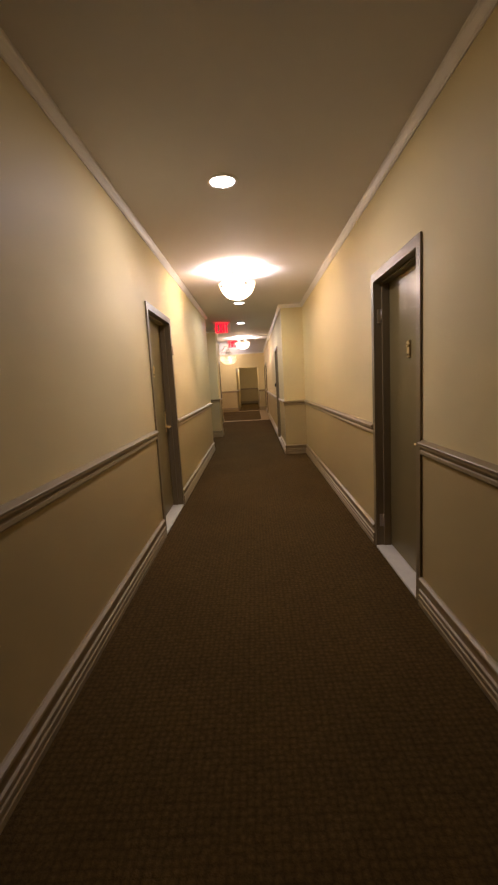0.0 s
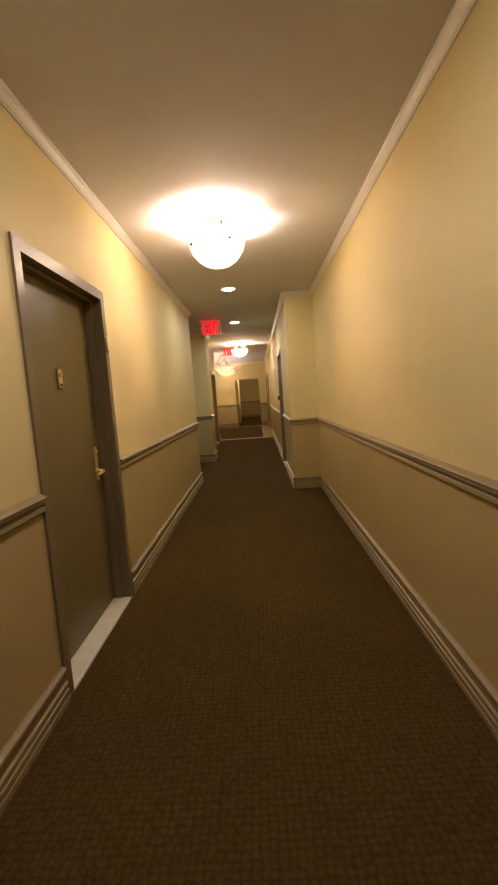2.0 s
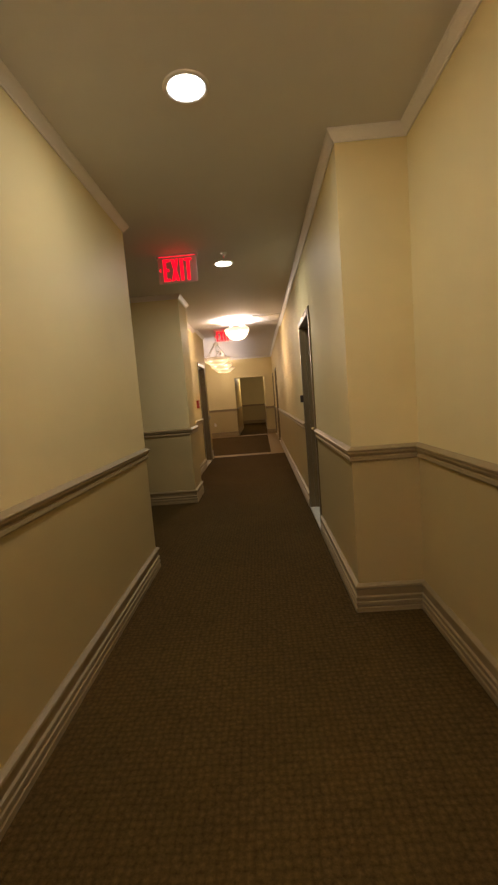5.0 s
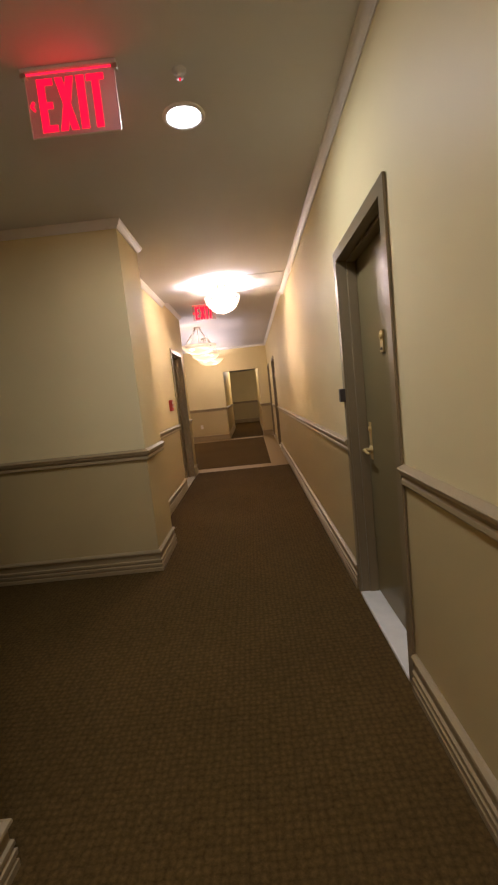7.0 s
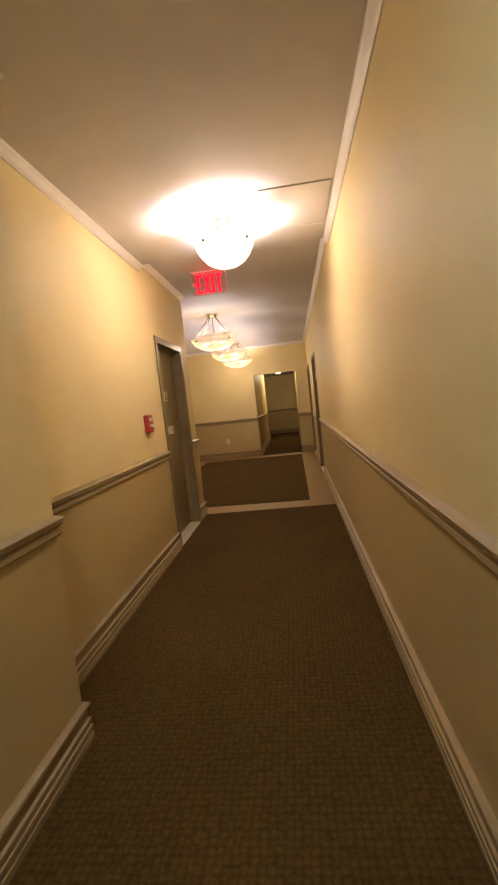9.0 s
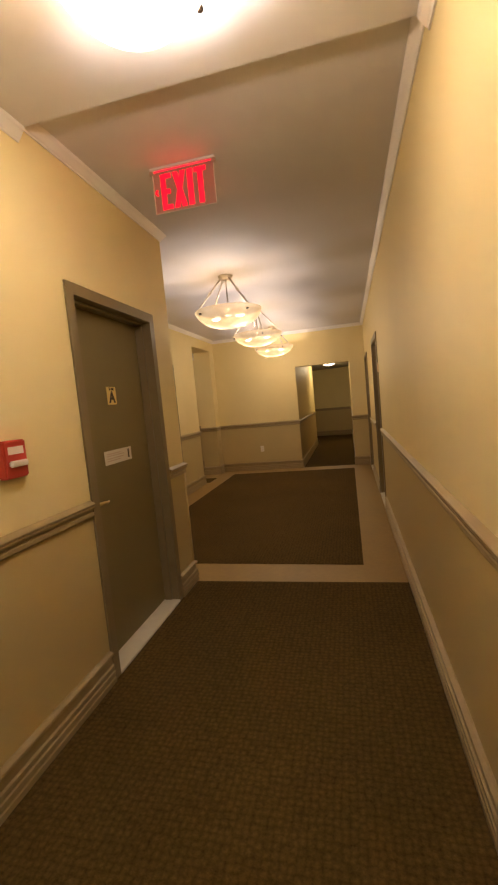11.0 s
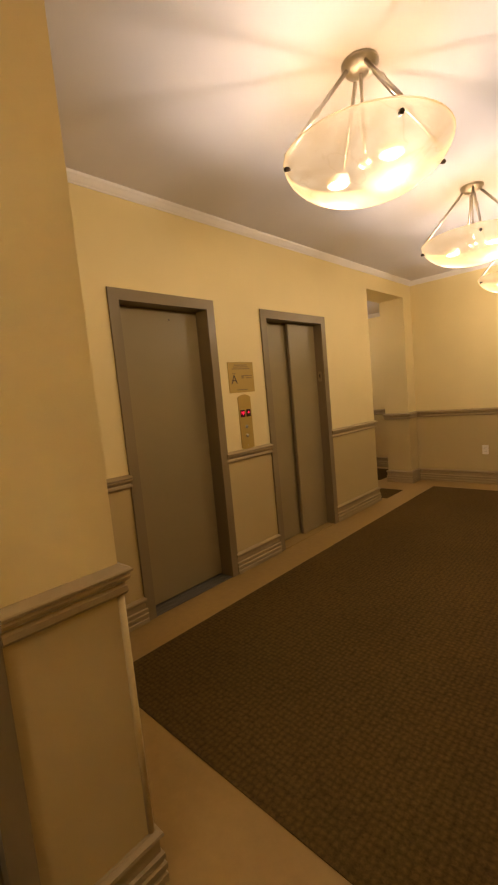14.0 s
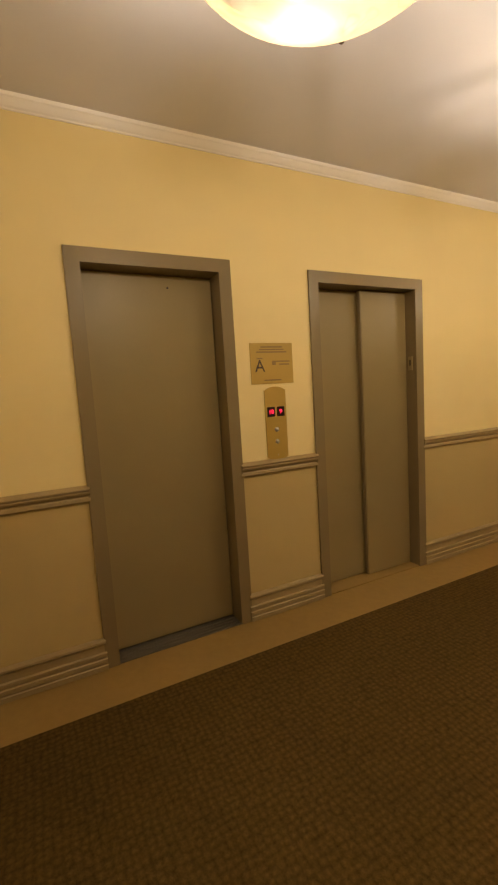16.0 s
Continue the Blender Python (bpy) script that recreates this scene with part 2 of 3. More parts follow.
def tube(bm, points, radius, steps=10, slot=0):
    """A round bar along points, closed at both ends."""
    pts = [Vector(p) for p in points]
    rings = []
    for k, p in enumerate(pts):
        way = (pts[min(k + 1, len(pts) - 1)] - pts[max(k - 1, 0)]).normalized()
        side = way.orthogonal().normalized() if k == 0 else (side - way * side.dot(way)).normalized()
        up = way.cross(side)
        r = radius[k] if isinstance(radius, (list, tuple)) else radius
        rings.append([bm.verts.new(p + r * (math.cos(2 * math.pi * j / steps) * side + math.sin(2 * math.pi * j / steps) * up)) for j in range(steps)])
    for a, b in zip(rings, rings[1:]):
        for j in range(steps):
            f = bm.faces.new([a[j], a[(j + 1) % steps], b[(j + 1) % steps], b[j]])
            f.smooth, f.material_index = True, slot
    bm.faces.new(rings[0][::-1]).material_index = slot
    bm.faces.new(rings[-1]).material_index = slot
    return bm


def sweep(bm, line, profile, slot=0, close=True):
    """Runs a closed profile of (distance out from the wall, height) along a plan line; the room lies right of the way. Corners are mitred."""
    pts = [Vector(p) for p in line]
    rings = []
    for k, p in enumerate(pts):
        ways = [(pts[j + 1] - pts[j]).normalized() for j in (k - 1, k) if 0 <= j < len(pts) - 1]
        outs = [Vector((w.y, -w.x)) for w in ways]
        out = outs[0] if len(outs) == 1 else (outs[0] + outs[1]) / (1 + outs[0].dot(outs[1]))
        rings.append([bm.verts.new((p.x + d * out.x, p.y + d * out.y, z)) for d, z in profile])
    n = len(profile)
    for a, b in zip(rings, rings[1:]):
        for j in range(n):
            bm.faces.new([a[j], a[(j + 1) % n], b[(j + 1) % n], b[j]]).material_index = slot
    if close:
        bm.faces.new(rings[0][::-1]).material_index = slot
        bm.faces.new(rings[-1]).material_index = slot
    return bm


def finish(name, bm, materials, normals=True):
    if normals:
        bmesh.ops.recalc_face_normals(bm, faces=bm.faces[:])
    me = bpy.data.meshes.new(name)
    bm.to_mesh(me)
    bm.free()
    for m in materials if isinstance(materials, (list, tuple)) else [materials]:
        me.materials.append(m)
    return new(name, me)


def part(name, bm, materials, parent, label=""):
    ob = finish(name, bm, materials)
    ob.parent = parent
    if label:
        tagged(ob, label)
    return ob


def setting(name, bm, materials, label, category):
    return tagged(finish(name, bm, materials), label, category, kind="structure")


def holder(name, m, label, category, group="", kind=""):
    ob = new(name)
    ob.empty_display_size = 0.05
    ob.matrix_world = m
    return tagged(ob, label, category, group, kind)


def bm_new():
    return bmesh.new()


def lettering(name, words, height, depth, m, mat, parent, label="", spread=1.0, bold=0.0):
    """Letters in the built-in font, standing in the local x-z plane and facing local +y."""
    data = bpy.data.curves.new(name, "FONT")
    data.body, data.size, data.extrude, data.align_x, data.align_y = words, height / 0.7, depth / 2, "CENTER", "CENTER"
    data.space_character, data.offset = spread, bold
    rough = bpy.data.objects.new(name, data)
    scene.collection.objects.link(rough)
    bpy.context.view_layer.update()
    me = bpy.data.meshes.new_from_object(rough.evaluated_get(bpy.context.evaluated_depsgraph_get()))
    bpy.data.objects.remove(rough)
    me.transform(m)
    me.materials.clear()
    me.materials.append(mat)
    ob = new(name, me)
    ob.parent = parent
    if label:
        tagged(ob, label)
    return ob


FACE = Matrix(((-1, 0, 0, 0), (0, 0, 1, 0), (0, 1, 0, 0), (0, 0, 0, 1)))

# ---- plan ----
CEIL, CEIL_LOBBY, CEIL_FAR = 2.70, 2.774, 2.385
RAIL = 0.986
THICK = 0.17
XL, XR, XRB, XP, XC, XE = -0.512, 1.32, 0.935, -0.515, -0.762, -2.12
Y_JOG, Y_SIDE, Y_PIER, Y_PIER_END, Y_STEP, Y_STRIP, Y_LOBBY, Y_FAR = 7.63, 8.53, 10.735, 11.32, 13.57, 15.03, 15.045, 20.556
OP_L, OP_R, OP_H = -0.425, 0.64, 2.06
SO_A, SO_B, SO_H = 19.276, 20.30, 2.54
DOOR_H = 2.045
# name: wall x, centre y, clear width, facing (+1: to +x)
DOORS = {
    "ld1": (XL, 4.04, 0.95, 1), "rd1": (XR, 2.615, 0.84, -1), "rd2": (XRB, 9.605, 0.84, -1),
    "ld2": (XC, 14.25, 0.86, 1), "rd3": (XRB, 17.52, 0.84, -1), "rd4": (XRB, 19.95, 0.80, -1),
}
LIFTS = {"e1": (16.346, 0.73, 2.085), "e2": (17.815, 0.85, 2.07)}
FACE_W = 0.06


def edges(key):
    x, y, w, _ = DOORS[key]
    return y - w / 2 - 0.02, y + w / 2 + 0.02


def lift_edges(key):
    y, w, h = LIFTS[key]
    return y - w / 2 - 0.02, y + w / 2 + 0.02


def wall(name, line, top, low=0.0, label="cream painted corridor wall above a tan dado"):
    bm = bm_new()
    if low < RAIL:
        sweep(bm, line, [(0, low - 0.03), (0, RAIL - 0.035), (-THICK, RAIL - 0.035), (-THICK, low - 0.03)], 1)
        sweep(bm, line, [(0, RAIL - 0.035), (0, top), (-THICK, top), (-THICK, RAIL - 0.035)], 0)
    else:
        sweep(bm, line, [(0, low), (0, top), (-THICK, top), (-THICK, low)], 0)
    return setting(name, bm, [CREAM, TAN], label, "wall")


a1, b1 = edges("ld1")
a2, b2 = edges("ld2")
r1a, r1b = edges("rd1")
r2a, r2b = edges("rd2")
r3a, r3b = edges("rd3")
r4a, r4b = edges("rd4")
e1a, e1b = lift_edges("e1")
e2a, e2b = lift_edges("e2")
TOP1, TOP2 = CEIL + 0.02, CEIL_LOBBY + 0.02
BACK_Y, SIDE_X = -4.0, -5.0
RUNS = {
    "wall_left_start": ([(XR, BACK_Y), (XL, BACK_Y), (XL, a1)], TOP1),
    "wall_left_corridor": ([(XL, b1), (XL, Y_SIDE), (SIDE_X, Y_SIDE), (SIDE_X, Y_PIER), (XP, Y_PIER), (XP, Y_PIER_END), (XC, Y_PIER_END), (XC, Y_STEP)], TOP1),
    "wall_left_stair": ([(XC, Y_STEP), (XC, a2)], TOP2),
    "wall_lobby_corner": ([(XC, b2), (XC, Y_LOBBY), (XE, Y_LOBBY), (XE, e1a)], TOP2),
    "wall_between_lifts": ([(XE, e1b), (XE, e2a)], TOP2),
    "wall_after_lifts": ([(XE, e2b), (XE, SO_A), (XE - 0.34, SO_A), (XE - 0.34, 18.4), (-4.6, 18.4), (-4.6, 21.9), (-4.2, 21.9)], TOP2),
    "wall_side_passage": ([(-3.36, 21.9), (-3.3, 21.9), (-3.3, 21.35), (XE - 0.34, 21.35), (XE - 0.34, SO_B), (XE, SO_B), (XE, Y_FAR), (OP_L, Y_FAR), (OP_L, 25.0), (-2.4, 25.0), (-2.4, 27.6), (0.18, 27.6), (0.18, 27.45), (OP_R + 0.02, 27.45), (OP_R + 0.02, Y_FAR + 0.02)], TOP2),
    "wall_lobby_right_end": ([(OP_R, Y_FAR + 0.17), (OP_R, Y_FAR), (XRB, Y_FAR), (XRB, r4b)], TOP2),
    "wall_lobby_right": ([(XRB, r4a), (XRB, r3b)], TOP2),
    "wall_right_middle": ([(XRB, r3a), (XRB, r2b)], TOP2),
    "wall_right_jog": ([(XRB, r2a), (XRB, Y_JOG), (XR, Y_JOG), (XR, r1b)], TOP1),
    "wall_right_start": ([(XR, r1a), (XR, BACK_Y)], TOP1),
}
for name, (line, top) in RUNS.items():
    wall(name, line, top)
for key, (x, y, w, side) in DOORS.items():
    a, b = edges(key)
    line = [(x, a), (x, b)] if side > 0 else [(x, b), (x, a)]
    wall("wall_over_door", line, TOP2, DOOR_H + 0.02, "cream painted wall over a door")
for key, (y, w, h) in LIFTS.items():
    a, b = lift_edges(key)
    wall("wall_over_lift", [(XE, a), (XE, b)], TOP2, h + 0.02, "cream painted wall over a lift door")
wall("wall_over_door", [(-4.2, 21.9), (-3.36, 21.9)], TOP2, DOOR_H + 0.02, "cream painted wall over a door")
bm = box(bm_new(), OP_L, Y_FAR, OP_H, OP_R, Y_FAR + 0.17, TOP2)
setting("wall_over_passage", bm, CREAM, "cream painted wall over an open passage", "wall")
bm = box(bm_new(), XE - 0.34, SO_A, SO_H, XE, SO_B, TOP2)
setting("wall_over_side_passage", bm, CREAM, "cream painted wall over a side passage", "wall")

# floor: sub-floor, corridor carpet, stone border, lobby carpet
bm = box(bm_new(), -5.4, -4.4, -0.25, 1.9, 28.0, -0.03)
setting("floor", bm, BORDER, "concrete floor slab under the finishes", "floor")
bm = bm_new()
box(bm, XL - 0.1, BACK_Y - 0.1, -0.03, XR + 0.1, Y_SIDE, 0.0)
box(bm, SIDE_X - 0.1, Y_SIDE, -0.03, XR + 0.1, Y_PIER, 0.0)
box(bm, XC - 0.05, Y_PIER, -0.03, XR + 0.1, Y_STRIP, 0.0)
setting("floor_carpet", bm, CARPET, "dark brown woven loop carpet along the corridor", "carpet")
LC = (-1.795, 15.375, 0.60, 20.20)
bm = bm_new()
box(bm, XE - 0.1, Y_STRIP, -0.03, XRB + 0.1, LC[1] + 0.08, -0.002)
box(bm, XE - 0.1, LC[1] + 0.08, -0.03, LC[0], LC[3], -0.002)
box(bm, LC[2], LC[1] + 0.08, -0.03, XRB + 0.1, LC[3], -0.002)
box(bm, XE - 0.1, LC[3], -0.03, XRB + 0.1, Y_FAR + 0.05, -0.002)
box(bm, -4.7, 18.3, -0.03, XE - 0.1, 22.0, -0.002)
setting("floor_border", bm, BORDER, "smooth tan stone border round the lobby carpet", "floor")
bm = box(bm_new(), LC[0], LC[1], -0.03, LC[2], LC[3], 0.002)
for v in bm.verts:
    if v.co.x < 0 and v.co.y < LC[1] + 0.1:
        v.co.y += 0.06
setting("floor_lobby_carpet", bm, CARPET, "dark brown patterned carpet inset in the lobby floor", "carpet")
bm = box(bm_new(), -2.5, Y_FAR + 0.05, -0.03, OP_R + 0.1, 27.7, 0.0)
setting("floor_far_carpet", bm, CARPET, "dark brown carpet in the far corridor", "carpet")
bm = box(bm_new(), -2.43, 19.40, -0.002, -2.07, 19.86, 0.004, 0.002)
tagged(finish("door_mat", bm, CARPET), "small dark brown mat on the tan stone floor", "mat")
bm = box(bm_new(), -3.15, 20.35, -0.002, -2.62, 21.15, 0.004, 0.002)
tagged(finish("door_mat", bm, CARPET), "dark brown mat in the side passage", "mat")

# ceilings
bm = box(bm_new(), -5.4, -4.4, CEIL, 1.9, Y_STEP, CEIL + 0.3)
setting("ceiling", bm, WHITE, "white painted corridor ceiling", "ceiling")
bm = box(bm_new(), -5.4, Y_STEP, CEIL_LOBBY, 1.9, Y_FAR + 0.17, CEIL_LOBBY + 0.24)
box(bm, -5.4, Y_FAR + 0.17, CEIL_LOBBY, OP_L - 0.17, 22.3, CEIL_LOBBY + 0.24)
setting("ceiling_lobby", bm, WHITE, "white painted lobby ceiling, a little higher", "ceiling")
bm = box(bm_new(), OP_L - 0.17, Y_FAR + 0.17, CEIL_FAR, 1.9, 25.0, CEIL_FAR + 0.3)
box(bm, -2.7, 25.0, CEIL_FAR, 1.9, 28.0, CEIL_FAR + 0.3)
setting("ceiling_far", bm, WHITE, "white ceiling of the far corridor", "ceiling")

CEIL_SIDE = 2.585
bm = box(bm_new(), -4.65, 18.35, CEIL_SIDE, XE - 0.335, 21.95, CEIL_LOBBY - 0.01)
setting("ceiling_side_passage", bm, WHITE, "white lower ceiling of the side passage", "ceiling")

# mouldings
BASE = [(0, 0), (0.024, 0), (0.024, 0.025), (0.018, 0.030), (0.018, 0.036), (0.024, 0.041), (0.024, 0.060), (0.017, 0.065), (0.017, 0.071), (0.022, 0.076), (0.022, 0.092), (0.013, 0.098), (0.013, 0.138), (0.020, 0.144), (0.025, 0.150), (0.023, 0.160), (0.009, 0.169), (0, 0.171)]
CHAIR = [(0, RAIL - 0.080), (0.012, RAIL - 0.080), (0.016, RAIL - 0.073), (0.014, RAIL - 0.058), (0.010, RAIL - 0.052), (0.010, RAIL - 0.047), (0.020, RAIL - 0.040), (0.024, RAIL - 0.030), (0.022, RAIL - 0.022), (0.029, RAIL - 0.018), (0.030, RAIL - 0.012), (0.027, RAIL - 0.008), (0, RAIL + 0.006)]


def crown_profile(c):
    return [(0, c - 0.057), (0.007, c - 0.057), (0.009, c - 0.050), (0.016, c - 0.044), (0.025, c - 0.032), (0.033, c - 0.020), (0.039, c - 0.014), (0.043, c - 0.004), (0.043, c + 0.004), (0, c + 0.004)]


def clip_run(line, start, end):
    """Draws the ends of a run back by the width of the casing beside them."""
    pts = [Vector(p) for p in line]
    out = pts[:]
    out[0] = pts[0] + (pts[1] - pts[0]).normalized() * start
    out[-1] = pts[-1] + (pts[-2] - pts[-1]).normalized() * end
    return [tuple(p) for p in out]


CLIP = {
    "wall_left_start": (0, 1), "wall_left_corridor": (1, 0), "wall_left_stair": (0, 1), "wall_lobby_corner": (1, 1), "wall_between_lifts": (1, 1),
    "wall_after_lifts": (1, 1), "wall_side_passage": (0.5, 0), "wall_lobby_right_end": (0, 1), "wall_lobby_right": (1, 1), "wall_right_middle": (1, 1),
    "wall_right_jog": (1, 1), "wall_right_start": (1, 0),
}
for name, (line, top) in RUNS.items():
    a, b = CLIP[name]
    run = clip_run(line, a * (FACE_W - 0.018), b * (FACE_W - 0.018))
    setting("baseboard", sweep(bm_new(), run, BASE), TRIM, "tall stepped taupe baseboard", "baseboard")
    setting("trim", sweep(bm_new(), run, CHAIR), TRIM, "moulded taupe chair rail", "chair rail")
CROWNS = [
    ([(XR, Y_JOG), (XR, BACK_Y), (XL, BACK_Y), (XL, Y_SIDE), (SIDE_X, Y_SIDE), (SIDE_X, Y_PIER), (XP, Y_PIER), (XP, Y_PIER_END), (XC, Y_PIER_END), (XC, Y_STEP)], CEIL),
    ([(XRB, Y_STEP), (XRB, Y_JOG), (XR, Y_JOG)], CEIL),
    ([(XC, Y_STEP), (XC, Y_LOBBY), (XE, Y_LOBBY), (XE, Y_FAR), (XRB, Y_FAR), (XRB, Y_STEP)], CEIL_LOBBY),
    ([(-3.3, 21.35), (XE - 0.34, 21.35)], CEIL_SIDE),
]
for line, c in CROWNS:
    setting("trim", sweep(bm_new(), line, crown_profile(c)), CROWN, "white crown moulding under the ceiling", "crown moulding")


# ---- doors ----
def jamb_side(bm, s, w, h, wide=FACE_W, deep=0.15):
    """One upright of a pressed-metal frame: face, liner and stop."""
    lo, hi = sorted((s * (w / 2 + 0.0), s * (w / 2 + wide)))
    box(bm, lo, 0.002, 0.0, hi, 0.014, h + wide)
    lo, hi = sorted((s * w / 2, s * (w / 2 + 0.019)))
    box(bm, lo, -deep, 0.0, hi, 0.001, h)
    lo, hi = sorted((s * (w / 2 - 0.016), s * (w / 2 - 0.0005)))
    box(bm, lo, -0.100, 0.0, hi, -0.045, h - 0.001, 0.002)
    return bm


def frame_parts(owner, w, h, mat, wide=FACE_W, deep=0.15, stop=True):
    for s in (-1, 1):
        bm = bm_new()
        if stop:
            jamb_side(bm, s, w, h, wide, deep)
        else:
            lo, hi = sorted((s * w / 2, s * (w / 2 + wide)))
            box(bm, lo, 0.002, 0.0, hi, 0.014, h + wide)
            lo, hi = sorted((s * w / 2, s * (w / 2 + 0.019)))
            box(bm, lo, -deep, 0.0, hi, 0.001, h)
        part("jamb", bm, mat, owner)
    bm = bm_new()
    box(bm, -w / 2, 0.002, h, w / 2, 0.014, h + wide)
    box(bm, -w / 2, -deep, h, w / 2, 0.001, h + 0.019)
    if stop:
        box(bm, -w / 2 + 0.017, -0.100, h - 0.016, w / 2 - 0.017, -0.045, h - 0.0005, 0.002)
    part("head", bm, mat, owner)


def lever(owner, x, z, y0, away, mat=BRASS, plate=True):
    """A lever handle on a round rose; away: the way the lever points along local x."""
    bm = bm_new()
    lathe(bm, [(0, y0), (0.027, y0), (0.027, y0 + 0.006), (0.022, y0 + 0.010), (0.011, y0 + 0.012), (0.010, y0 + 0.045), (0, y0 + 0.046)], 20, (x, z), axis="y")
    tube(bm, [(x, y0 + 0.042, z), (x + away * 0.02, y0 + 0.052, z + 0.002), (x + away * 0.06, y0 + 0.054, z + 0.001), (x + away * 0.095, y0 + 0.052, z - 0.006), (x + away * 0.118, y0 + 0.048, z - 0.003)], [0.010, 0.010, 0.009, 0.008, 0.006])
    grip = part("door_handle", bm, mat, owner, "brass lever handle")
    if plate:
        bm = bm_new()
        box(bm, x - 0.023, y0, z - 0.06, x + 0.023, y0 + 0.0045, z + 0.165, 0.002)
        lathe(bm, [(0, y0 + 0.004), (0.015, y0 + 0.004), (0.015, y0 + 0.011), (0.011, y0 + 0.013), (0, y0 + 0.013)], 18, (x, z + 0.125), axis="y")
        part("lock_plate", bm, mat, grip, "long brass lock plate with cylinder")


def viewer(owner, x, z, y0):
    """A brass door viewer with a bell push: rounded plate, peephole above, button below."""
    bm = bm_new()
    box(bm, x - 0.028, y0, z - 0.058, x + 0.028, y0 + 0.010, z + 0.058, 0.007, segments=2)
    lathe(bm, [(0.016, y0 + 0.010), (0.016, y0 + 0.017), (0.010, y0 + 0.018), (0.009, y0 + 0.012), (0, y0 + 0.012)], 18, (x, z + 0.026), axis="y")
    plate = part("door_viewer", bm, BRASS, owner, "brass door viewer plate")
    bm = bm_new()
    box(bm, x - 0.014, y0 + 0.010, z - 0.042, x + 0.014, y0 + 0.0125, z - 0.029, 0.001)
    part("name_card", bm, INK, plate, "dark number card")


def hinge(owner, x, z):
    bm = bm_new()
    s = 1 if x > 0 else -1
    lo, hi = sorted((x, x - s * 0.004))
    box(bm, lo, -0.043, z - 0.05, hi, -0.012, z + 0.05, 0.001)
    tube(bm, [(x - s * 0.008, -0.044, z - 0.05), (x - s * 0.008, -0.044, z + 0.05)], 0.006, 8)
    part("hinge", bm, NICKEL, owner, "pale metal hinge")


def flat_door(name, key, label, handle=0, peep=True, stone=True, place=None, plate=True):
    """handle: the side of local x on which the lever sits."""
    x, y, w, side = DOORS[key]
    owner = holder(name, place or pose(x, y, 0, 0, 0, -90 * side), label, "door", kind="structure")
    frame_parts(owner, w, DOOR_H, CASING)
    bm = box(bm_new(), -w / 2 + 0.003, -0.146, 0.018, w / 2 - 0.003, -0.101, DOOR_H - 0.003, 0.002)
    part("door_leaf", bm, DOOR, owner)
    if stone:
        bm = box(bm_new(), -w / 2 + 0.0005, -0.165, -0.01, w / 2 - 0.0005, 0.016, 0.014, 0.004)
        part("threshold", bm, MARBLE, owner, "white marble saddle")
    if handle:
        lever(owner, handle * (w / 2 - 0.075), 0.93, -0.101, -handle, plate=plate)
    if peep:
        viewer(owner, 0.0, 1.525, -0.101)
    return owner


d = flat_door("door_1", "ld1", "closed taupe painted apartment door with white marble saddle", handle=-1)
hinge(d, 0.95 / 2, 0.25), hinge(d, 0.95 / 2, 1.80)
d = flat_door("door_2", "rd1", "closed taupe apartment door, hinges beside a marble saddle", handle=-1)
hinge(d, 0.42, 0.22), hinge(d, 0.42, 1.80)
d = flat_door("door_3", "rd2", "closed dark taupe apartment door with brass lever", handle=1)
bm = box(bm_new(), 0.42 + 0.002, 0.012, 1.225, 0.42 + 0.050, 0.045, 1.305, 0.004)
part("strike_box", bm, DARK, d, "dark metal alarm contact box")
stair = flat_door("door_4", "ld2", "closed taupe stair door with yellow letter sign and notice", handle=1, peep=False, plate=False)
d = flat_door("door_5", "rd3", "closed taupe apartment door off the lobby", handle=1)
d = flat_door("door_6", "rd4", "closed taupe door at the lobby's end", handle=1)


d = flat_door("door_7", "rd4", "closed brown door in the side passage", handle=1, peep=False, place=pose(-3.78, 21.9, 0, 0, 0, 180))

# rounded guard on the outer corner beside the stair door
for x, y in ((XC, Y_LOBBY),):
    bm = bm_new()
    tube(bm, [(x - 0.002, y + 0.002 - 0.004, 0.158), (x - 0.002, y - 0.002, RAIL - 0.080)], 0.011, 12)
    setting("trim", bm, TAN, "tan corner bead below the chair rail", "corner bead")


# things fixed to the doors and walls
def on_wall(x, y, z, side):
    return pose(x, y, z, 0, 0, -90 * side)


sign = holder("letter_sign", on_wall(XC - 0.101, 14.257, 1.54, 1), "yellow stair sign with a dark letter A", "sign")
part("plate", box(bm_new(), -0.052, 0.0, -0.055, 0.052, 0.003, 0.055, 0.001), YELLOW, sign)
lettering("letter", "A", 0.066, 0.001, pose(0, 0.0035, -0.012) @ FACE, INK, sign, "dark letter A", 1.0, 0.004)
lettering("letter", "STAIR", 0.016, 0.001, pose(0, 0.0035, 0.041) @ FACE, INK, sign, "small dark word STAIR", 1.0, 0.0008)

note = holder("notice", on_wall(XC - 0.101, 14.258, 1.163, 1), "white paper notice with pale pink lines", "notice")
part("sheet", box(bm_new(), -0.160, 0.0, -0.042, 0.160, 0.0015, 0.042), PAPER, note)
for k, (z, l) in enumerate(((0.022, 0.17), (0.010, 0.20), (-0.006, 0.19), (-0.020, 0.15))):
    part("line", box(bm_new(), 0.135 - l, 0.0015, z - 0.0025, 0.135, 0.0023, z + 0.0025), PINK, note)
part("mark", box(bm_new(), -0.130, 0.0015, -0.026, -0.112, 0.0024, 0.030, 0.0003), INK, note, "dark upright mark")


